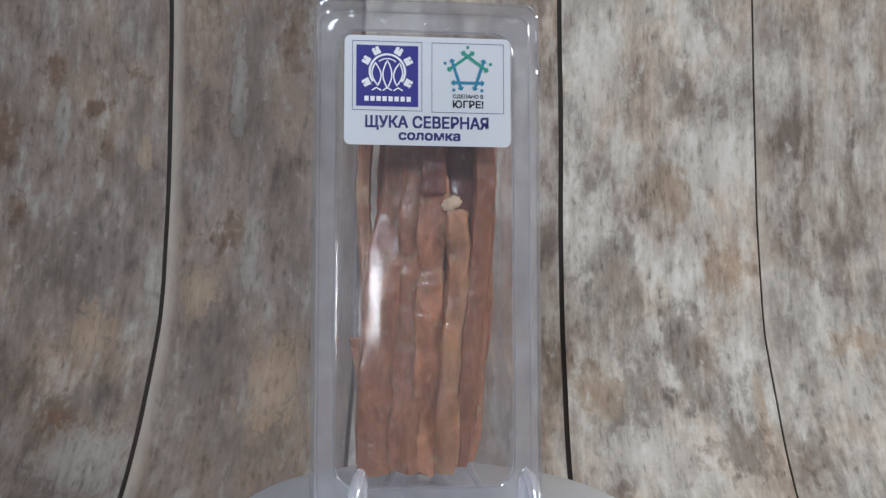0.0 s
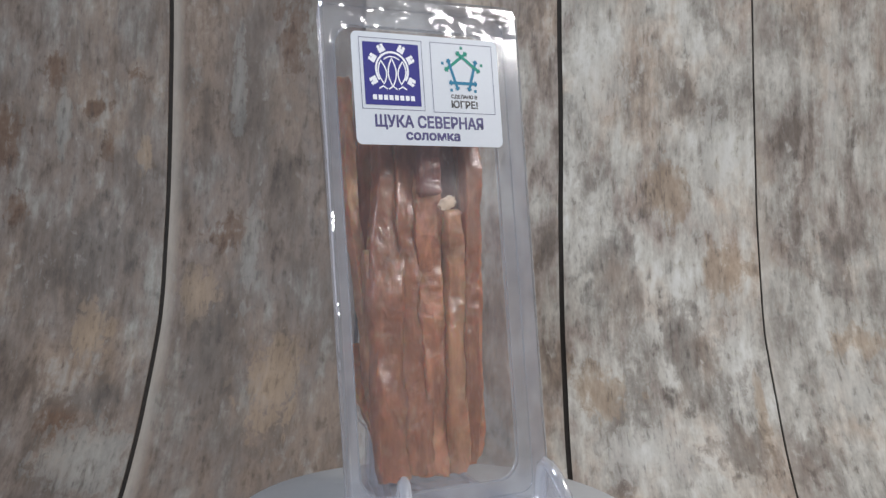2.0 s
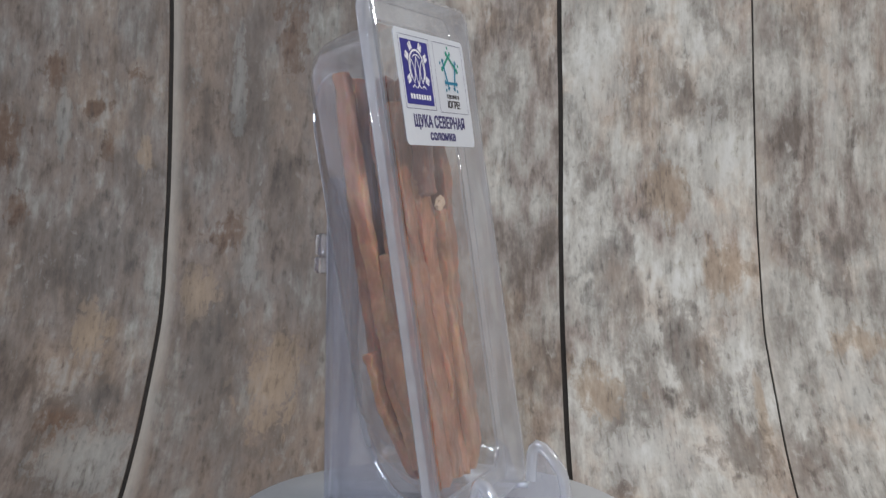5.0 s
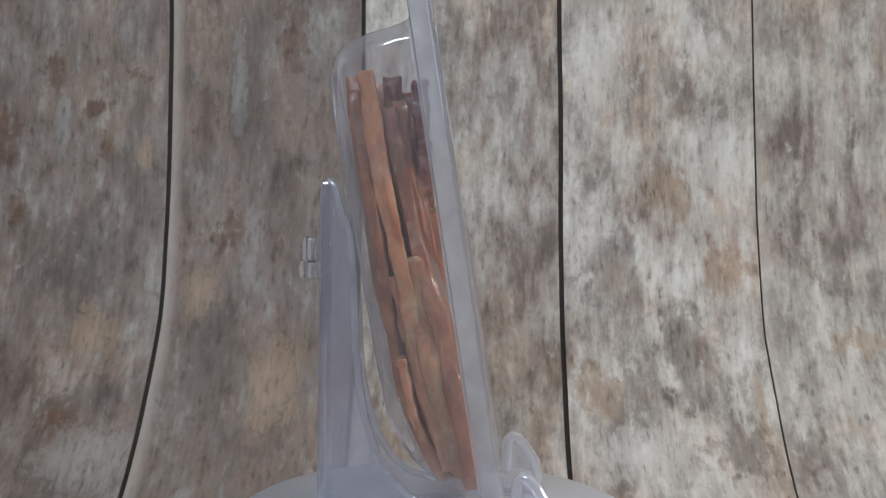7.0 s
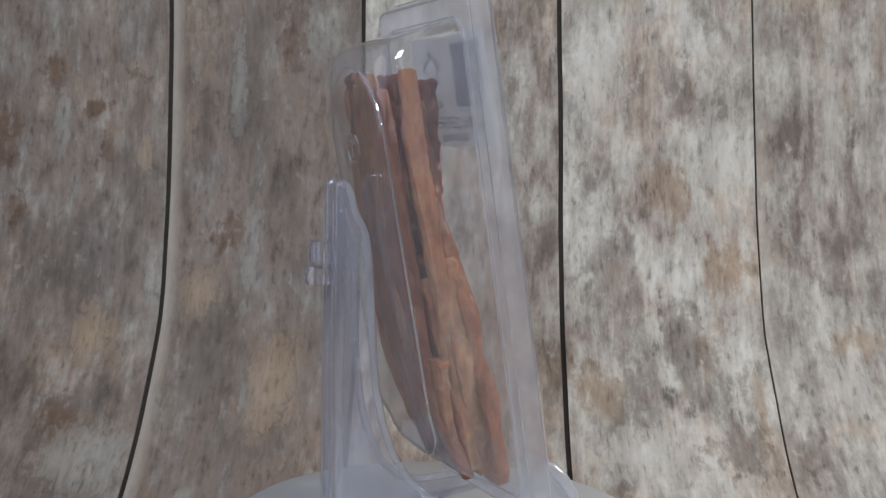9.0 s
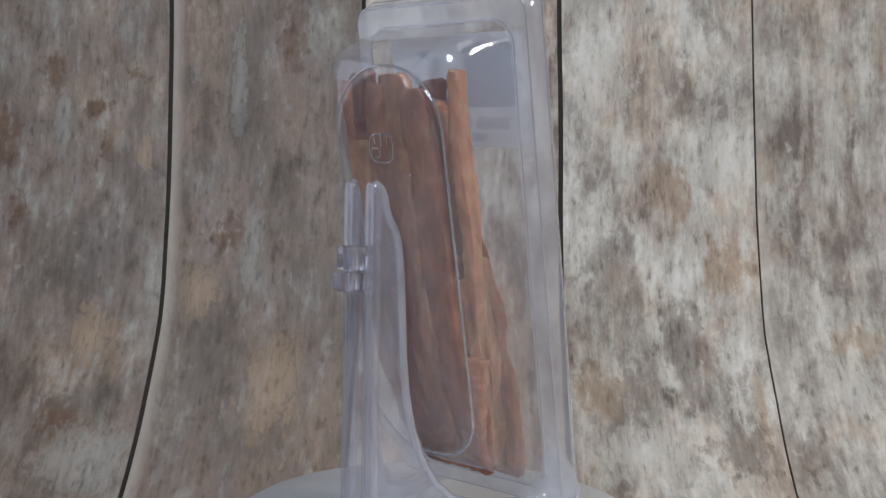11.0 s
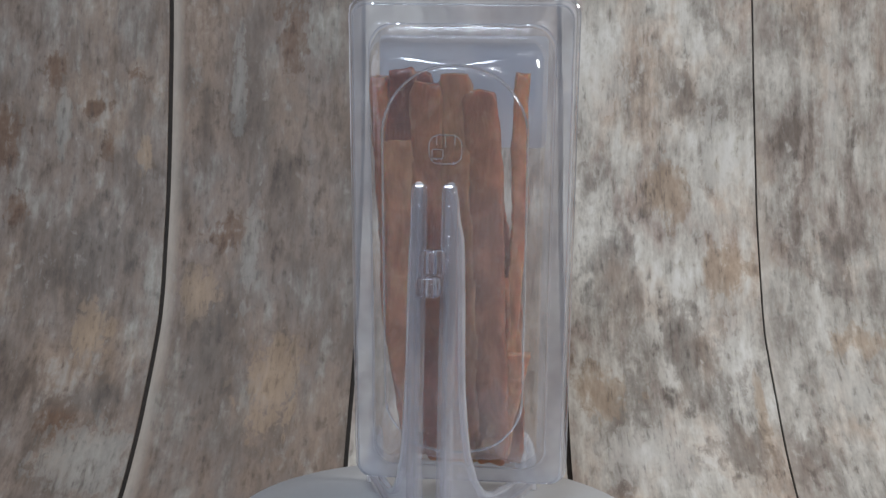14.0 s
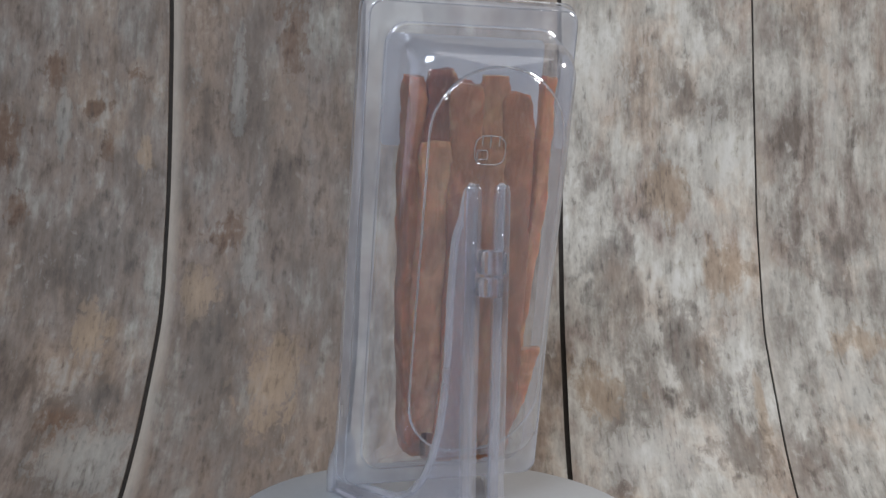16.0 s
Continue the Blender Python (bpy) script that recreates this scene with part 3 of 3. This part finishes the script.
    loop = [Vector((x, 36.3, u)) * MM for x, u in rounded(-2.6, 0.9, 131.8, 134.8, 0.5, 3)]
    tube(bm, loop + loop[:1], 0.00025, 6)
    part("embossed_mark", bm, M_RIDGE, tray, "raised clear moulding mark")
    # pressed lip round the outside
    bm = bmesh.new()
    lip = []
    for hw, top, bot, r, y in ((38.1, 180.1, 5.7, 4.8, -0.1), (38.7, 180.7, 5.1, 5.2, -0.25), (39.3, 181.3, 4.5, 5.6, 0.1), (39.5, 181.5, 4.3, 5.8, 0.9), (39.1, 181.1, 4.7, 5.6, 1.3)):
        lip.append([bm.verts.new(((x + 0.12 * noise.noise((x * 0.2, u * 0.2, 1))) * MM, (y + 0.15 * noise.noise((x * 0.1, u * 0.12, 5))) * MM, u * MM)) for x, u in closed_line(rounded(CX - hw, CX + hw, bot, top, r, 8), 3.0)])
    bridge(bm, lip)
    part("flange", bm, M_RIDGE, pk, "clear pressed rim round the pack")
    # thin tubes added along the step edges, to give them highlight lines
    for hw, top, bot, r, y, rad in ((31.5, 172.3, 12.3, 8.0, 7.0, 0.00035), (37.1, 178.8, 6.9, 5.0, 6.9, 0.0003)):
        bm = bmesh.new()
        loop = [Vector((x + 0.1 * noise.noise((u * 0.2, x * 0.2, hw)), y, u)) * MM for x, u in closed_line(rounded(CX - hw, CX + hw, bot, top, r, 8), 3.0)]
        tube(bm, loop + loop[:1], rad, 8)
        part("step_edge_glint", bm, M_RIDGE, tray)
    # thin tube added round the raised oval of the back to draw its bright edge line
    bm = bmesh.new()
    oval = [Vector((x, 34.6 * smooth_at(deep, u) + 0.7, u)) * MM for x, u in rounded(CX - 23.2, CX + 23.2, 27.1, 161.3, 22.5, 14)]
    oval.append(oval[0])
    tube(bm, oval, 0.00045, 8)
    part("oval_edge_glint", bm, M_RIDGE, tray)
    # thin front film, slightly slack
    bm = bmesh.new()
    nx, nz = 60, 150
    grid = []
    for j in range(nz + 1):
        u = 5.9 + 174.2 * j / nz
        row = []
        for i in range(nx + 1):
            k = 2 * i / nx - 1
            x = CX + 38.0 * k
            edge = min(1.0, min(i, nx - i) / 5, min(j, nz - j) / 6)
            # taut under the label, bellied below it, crinkled along the top
            belly = -1.7 * max(0.0, 1 - (k / 0.82) ** 2) * smooth_at([(6, 0.0), (34, 1.0), (96, 1.0), (128, 0.0)], u)
            sag = 0.10 * noise.noise((x * 0.05, u * 0.02, 7)) + 0.03 * noise.noise((x * 0.22, u * 0.05, 2))
            crease = 0.0
            if u > 169:
                crease = 1.3 * noise.noise((x * 0.10 + u * 0.22, u * 0.30 - x * 0.03, 3)) + 0.5 * noise.noise((x * 0.4, u * 0.5, 8)) + 0.16 * math.sin(u * 2.0 + 2.2 * noise.noise((x * 0.06, 4, 1)))
            lab = 0.0 if (-37 < x < 25 and 127 < u < 170) else 1.0
            row.append(bm.verts.new((x * MM, (-0.45 + edge * lab * (sag + crease) + belly) * MM, u * MM)))
        grid.append(row)
    for a, b in zip(grid, grid[1:]):
        for i in range(nx):
            bm.faces.new((a[i], a[i + 1], b[i + 1], b[i]))
    part("lidding_film", bm, M_FILM, pk, "thin glossy clear film sealed over the front")
    label(pk)


def flat(shape_points, y, thick=0.00008):
    """A thin printed patch from its outline in pack millimetres."""
    bm = bmesh.new()
    a = [bm.verts.new((x * MM, y - thick, u * MM)) for x, u in shape_points]
    b = [bm.verts.new((x * MM, y, u * MM)) for x, u in shape_points]
    bm.faces.new(a)
    bridge(bm, [a, b])
    bm.normal_update()
    bmesh.ops.triangulate(bm, faces=[f for f in bm.faces if len(f.verts) > 4])
    return bm


def stroke(bm, pts, wide, y, closed=False, thick=0.00008):
    """A printed line of even width through pts."""
    n = len(pts)
    left, right = [], []
    for i, p in enumerate(pts):
        a, b = (pts[i - 1], pts[(i + 1) % n]) if closed else (pts[max(i - 1, 0)], pts[min(i + 1, n - 1)])
        d = Vector((b[0] - a[0], b[1] - a[1])).normalized()
        nrm = Vector((-d.y, d.x)) * wide / 2
        left.append(bm.verts.new(((p[0] + nrm.x) * MM, y - thick, (p[1] + nrm.y) * MM)))
        right.append(bm.verts.new(((p[0] - nrm.x) * MM, y - thick, (p[1] - nrm.y) * MM)))
    for i in range(n if closed else n - 1):
        j = (i + 1) % n
        bm.faces.new((left[i], left[j], right[j], right[i]))


def frame_line(x0, x1, u0, u1, w, y):
    bm = bmesh.new()
    for a, b in (((x0, u0), (x1, u0)), ((x1, u0), (x1, u1)), ((x1, u1), (x0, u1)), ((x0, u1), (x0, u0))):
        stroke(bm, [a, b], w, y)
    return bm


def lettering(name, words, x, u, size, wide, y, material, parent, bold=0.0):
    """Words centred at x, standing on the line u; size is the capitals' height, wide the whole width, in millimetres."""
    cu = bpy.data.curves.new(name, "FONT")
    cu.body, cu.align_x, cu.size = words, "CENTER", 1.0
    tmp = bpy.data.objects.new(name, cu)
    scene.collection.objects.link(tmp)
    bpy.context.view_layer.update()
    one = bpy.data.meshes.new_from_object(tmp.evaluated_get(bpy.context.evaluated_depsgraph_get()))
    bpy.data.objects.remove(tmp)
    x0, x1, top = min(v.co.x for v in one.vertices), max(v.co.x for v in one.vertices), 0.729
    verts, faces = [], []
    # the stroke is thickened by laying the letters over one another, a hair apart
    for n, (dx, du) in enumerate([(0, 0)] if not bold else [(-bold, -bold), (bold, -bold), (-bold, bold), (bold, bold), (0, -bold), (0, bold), (-bold, 0), (bold, 0), (0, 0)]):
        base = len(verts)
        for v in one.vertices:
            verts.append(((x + dx + ((v.co.x - x0) / (x1 - x0) - 0.5) * wide) * MM, y - n * 0.000012, (u + du + v.co.y / top * size) * MM))
        faces += [tuple(base + k for k in p.vertices) for p in one.polygons]
    me = bpy.data.meshes.new(name)
    me.from_pydata(verts, [], faces)
    me.materials.clear()
    me.materials.append(material)
    ob = new(name, me)
    ob.parent = parent
    return tagged(ob, "printed words " + words)


def lens_shape(cx, cu, half_w, half_h, lean=0.0, n=12):
    r = [(cx + half_w * math.sin(math.pi * i / n) + lean * (1 - 2 * i / n), cu + half_h * (1 - 2 * i / n)) for i in range(n + 1)]
    return r + [(cx - half_w * math.sin(math.pi * i / n) + lean * (1 - 2 * i / n), cu + half_h * (1 - 2 * i / n)) for i in range(n - 1, 0, -1)]


def label(pk):
    y = -0.00060
    lab = part("label", flat(rounded(-35.1, 22.9, 129.9, 168.2, 2.2, 6), y, 0.00015), M_LABEL, pk, "white rounded paper sticker with blue print", False)
    y -= 0.00019
    part("print_frame", frame_line(-32.3, -8.3, 142.0, 166.2, 0.16, y), M_NAVY, lab, smooth=False)
    part("print_frame", frame_line(-4.8, 20.4, 141.7, 166.2, 0.16, y), M_NAVY, lab, smooth=False)
    bx, bu = -20.3, 154.1
    part("logo_square", flat(rounded(bx - 10.7, bx + 10.7, bu - 10.7, bu + 10.7, 0.1, 2), y), M_BLUE, lab, "deep blue printed square", False)
    yy = y - 0.0001
    bm = bmesh.new()
    ec = bu + 1.4
    stroke(bm, [(bx + 6.1 * math.cos(a), ec + 6.1 * math.sin(a)) for a in [radians(-35 + 250 * i / 40) for i in range(41)]], 0.75, yy)
    stroke(bm, [(bx + 4.6 * math.cos(a), ec + 4.6 * math.sin(a)) for a in [radians(50 + 80 * i / 12) for i in range(13)]], 0.45, yy)
    for dx, h in ((-3.75, 4.0), (0, 4.9), (3.75, 4.0)):
        stroke(bm, lens_shape(bx + dx, ec - 0.9, 1.55, h, dx * 0.12), 0.5, yy, True)
        stroke(bm, [(bx + dx - 1.6, ec - 6.6), (bx + dx, ec - 5.6), (bx + dx + 1.6, ec - 6.6)], 0.5, yy)
    for a in (28, 62, 118, 152, -28, -152):
        c, s = math.cos(radians(a)), math.sin(radians(a))
        p = (bx + 6.9 * c, ec + 6.9 * s)
        tip = (bx + 8.6 * c, ec + 8.6 * s)
        stroke(bm, [p, tip], 2.6, yy)
        for k in (-1, 1):
            stroke(bm, [(tip[0] - k * 0.5 * s, tip[1] + k * 0.5 * c), (tip[0] + 0.9 * c - k * 0.9 * s, tip[1] + 0.9 * s + k * 0.9 * c)], 1.1, yy)
    part("logo_emblem", bm, M_WHITE, lab, "white gear and fish emblem", False)
    for i in range(8):
        bm = bmesh.new()
        x = bx - 7.9 + 2.08 * i
        stroke(bm, [(x, bu - 8.1), (x + 1.5, bu - 8.1)], 1.7, yy)
        part("logo_bar", bm, M_WHITE, lab, "white bar", False)
    # ornament of five crossing bars
    gx, gu = 7.8, 156.5
    for i in range(5):
        bm = bmesh.new()
        a = radians(90 + 72 * i)
        b = radians(90 + 72 * (i + 1))
        pa, pb = Vector((gx + 5.2 * math.cos(a), gu + 5.2 * math.sin(a))), Vector((gx + 5.2 * math.cos(b), gu + 5.2 * math.sin(b)))
        d = (pb - pa).normalized()
        nn = Vector((d.y, -d.x))
        stroke(bm, [tuple(pa - d * 2.7), tuple(pb + d * 2.7)], 1.05, y - 0.00002 * i)
        for q, k in ((pa, -1), (pb, 1)):
            for o in (1.9,):
                e = q + d * k * o
                stroke(bm, [tuple(e + nn * 0.95), tuple(e - nn * 0.95)], 0.6, y - 0.00002 * i - 0.00001)
        m = Vector((gx + 8.4 * math.cos(a), gu + 8.4 * math.sin(a)))
        stroke(bm, [(m.x - 0.5, m.y), (m.x + 0.5, m.y)], 1.0, y)
        part("ornament_bar", bm, M_GREEN if i in (0, 4) else M_TEAL, lab, "green-blue printed ornament", False)
    lettering("origin_line", "СДЕЛАНО В", 7.9, 146.9, 1.25, 10.6, y, M_INK, lab, 0.05)
    lettering("origin_line", "ЮГРЕ!", 7.9, 143.5, 2.5, 10.6, y, M_INK, lab, 0.1)
    lettering("title", "ЩУКА СЕВЕРНАЯ", -6.4, 136.1, 4.0, 42.6, y, M_NAVY, lab, 0.15)
    lettering("subtitle", "соломка", -5.6, 131.9, 3.2, 21.2, y, M_NAVY, lab, 0.15)


# ---- the dried fish strips inside ----
def fish_strip(points, wide, thick, material, seed, label_text, twist=0.0):
    """A cut strip lofted along points (x, depth, height), with ragged ends and uneven edges."""
    rng = random.Random(seed)
    pts = [Vector(p) for p in points]
    rings, n, m = [], 84, 20
    bm = bmesh.new()
    lo, hi = min(p.z for p in pts), max(p.z for p in pts)
    mid = (pts[0] + pts[-1]) / 2
    ph = rng.random() * 50
    for i in range(n + 1):
        t = i / n * (len(pts) - 1)
        k = min(int(t), len(pts) - 2)
        s = t - k
        p0, p1, p2, p3 = pts[max(k - 1, 0)], pts[k], pts[k + 1], pts[min(k + 2, len(pts) - 1)]
        c = 0.5 * (2 * p1 + (p2 - p0) * s + (2 * p0 - 5 * p1 + 4 * p2 - p3) * s * s + (3 * p1 - p0 - 3 * p2 + p3) * s ** 3)
        c = c + Vector((1.5 * noise.noise((ph, c.z * 0.022, 2)), 1.0 * noise.noise((ph, c.z * 0.03, 6)), 0))
        e = min(1.0, 0.80 + min(i, n - i) * 0.06)
        w = wide * 0.63 * e * (1 + 0.16 * noise.noise((ph, i * 0.088, 0)))
        th = thick / 2 * e * (1 + 0.22 * noise.noise((ph, i * 0.11, 9)))
        tw = twist * (i / n - 0.5) + 0.3 * noise.noise((ph, i * 0.038, 4))
        ring = []
        for j in range(m):
            a = 2 * math.pi * j / m
            ca, sa = math.cos(a), math.sin(a)
            x = w * math.copysign(abs(ca) ** 0.28, ca)
            y = th * math.copysign(abs(sa) ** 0.45, sa)
            x, y = x * math.cos(tw) - y * math.sin(tw), x * math.sin(tw) + y * math.cos(tw)
            g = 1.0 * noise.noise((x * 0.35 + ph, y * 0.35, c.z * 0.07)) + 0.5 * noise.noise((x * 0.7 + ph, y * 0.7, c.z * 0.32)) + 0.22 * noise.noise((x * 1.6 + ph, y * 1.6, c.z * 0.9))
            end = (2.2 * noise.noise((ph + x * 0.3, 1, i))) if i in (0, n) else 0
            ring.append(bm.verts.new((Vector((c.x + x + g * ca, c.y + y + g * sa, c.z + end)) - mid) * MM))
        rings.append(ring)
    bridge(bm, rings)
    for ring in (rings[0], rings[-1]):
        cap = bm.verts.new(sum((v.co for v in ring), Vector()) / m)
        for j in range(m):
            bm.faces.new((ring[j], ring[(j + 1) % m], cap))
    ob = mesh_object("fish_strip", bm, material)
    KEYED.append((ob, PACK @ Matrix.Translation(mid * MM)))
    return tagged(ob, label_text, "dried fish", "dried fish strips in the pack")


def fish():
    amber, pale, dark = "amber-brown dried fish strip inside the clear pack", "pale orange dried fish strip inside the clear pack", "dark reddish dried fish strip inside the clear pack"
    rows = [  # points, width, thickness, material, label
        ([(-28.0, 23.5, 158), (-27.0, 24, 136), (-26.6, 23, 112), (-26.2, 21.5, 86), (-25.3, 21, 58), (-22.5, 16, 23)], 3.7, 5.8, M_FISH2, pale),
        ([(-13.9, 29, 153), (-15.5, 29.5, 121), (-17.0, 29, 88), (-18.4, 25.5, 45), (-18.0, 18, 20)], 9.6, 4.6, M_FISH, amber),
        ([(-5.6, 29.5, 158), (-7.1, 30, 121), (-8.2, 29.5, 80), (-9.3, 25, 40), (-9.5, 18, 20)], 8.2, 4.6, M_FISH2, pale),
        ([(2.4, 29, 155), (2.6, 29.5, 121), (1.6, 29, 80), (0.0, 25, 40), (-1.0, 18, 20)], 8.8, 4.6, M_FISH, amber),
        ([(11.4, 26.5, 159), (12.3, 26, 132), (11.0, 24, 100)], 7.4, 5, M_FISH3, dark),
        ([(12.4, 29, 136.5), (12.0, 29, 104), (10.6, 28, 70), (7.0, 23, 33)], 8.4, 4.2, M_FISH2, pale),
        ([(19.6, 22, 156), (18.2, 22.5, 134), (17.0, 22, 104), (15.4, 20, 70), (9.8, 15, 26)], 5.2, 10, M_FISH, amber),
        ([(-28.4, 26.5, 64), (-23.7, 25.5, 45), (-18.4, 21.5, 25)], 7.0, 3.2, M_FISH2, pale),
        ([(-2.0, 6.5, 154), (-3.0, 8.5, 134), (-3.6, 10.5, 114)], 7.0, 5.5, M_FISH3, dark),
        ([(-3.0, 12.5, 122), (-3.6, 12.5, 95), (-5.0, 12, 70), (-7.4, 9.5, 17)], 8.8, 6, M_FISH, amber),
        ([(5.4, 10.0, 109), (6.0, 10.5, 88), (3.4, 10.5, 66), (0.0, 8.8, 17)], 6.4, 6, M_FISH2, pale),
        ([(15.2, 12, 151), (15.2, 12, 128), (14.2, 12, 106), (12.6, 12, 82), (10.0, 11.5, 62), (6.6, 9.5, 19)], 5.8, 6.5, M_FISH, amber),
        ([(-11.6, 18.5, 146), (-15.6, 17.0, 114), (-20.8, 13.5, 84), (-22.2, 12, 58), (-23.0, 9, 17)], 10.4, 6, M_FISH, amber),
        ([(-7.6, 15.0, 148), (-9.8, 14.8, 114), (-11.0, 13.5, 84), (-12.2, 11.5, 58), (-13.6, 8.8, 18)], 9.0, 5.5, M_FISH, amber),
        ([(7.6, 16.5, 157), (8.4, 20, 127), (6.0, 18.5, 104), (3.0, 16, 60), (1.0, 12, 20)], 8.6, 7, M_FISH3, dark),
        ([(-12.0, 20, 96), (-14.0, 17.5, 60), (-15.0, 12.5, 20)], 11, 7, M_FISH3, dark),
        ([(15.6, 16, 152), (15.4, 15.5, 110), (13.0, 14.5, 66), (8.0, 11.5, 21)], 5.6, 7, M_FISH, amber),
        ([(-23.8, 18.5, 96), (-24.2, 16.5, 62), (-22.4, 12, 20)], 4.0, 8, M_FISH2, pale),
        ([(-20.8, 22.5, 90), (-21.0, 20, 58), (-18.8, 14.5, 21)], 4.8, 7, M_FISH, amber),
        ([(-3.0, 21, 92), (-5.0, 18, 58), (-6.0, 13, 20)], 9, 6.5, M_FISH3, dark),
    ]
    made = [fish_strip(p, w, t, m, 11 + i, lab) for i, (p, w, t, m, lab) in enumerate(rows)]
    # pale crumb stuck on one strip
    bm = bmesh.new()
    bmesh.ops.create_icosphere(bm, subdivisions=3, radius=1.0)
    for v in bm.verts:
        k = 1 + 0.4 * noise.noise(v.co * 2.2) + 0.12 * noise.noise(v.co * 5)
        v.co = Vector((v.co.x * 3.2 * k + v.co.z * 1.2, v.co.y * 1.3 * k, v.co.z * 2.6 * k)) * MM
    crumb = part("crumb", bm, M_CRUMB, made[10], "pale flaky crumb")
    crumb.location = Vector((3.2, 7.6, 111.0)) * MM - Vector((2.7, 9.4, 63.0)) * MM


def motions():
    for ob, local in KEYED:
        walk(ob, [(t / 2, pose(0, 0, 0, 0, 0, TH0 + SPIN * t / 2) @ local) for t in range(33)])


room()
backdrop()
turntable()
stand()
pack()
fish()
motions()
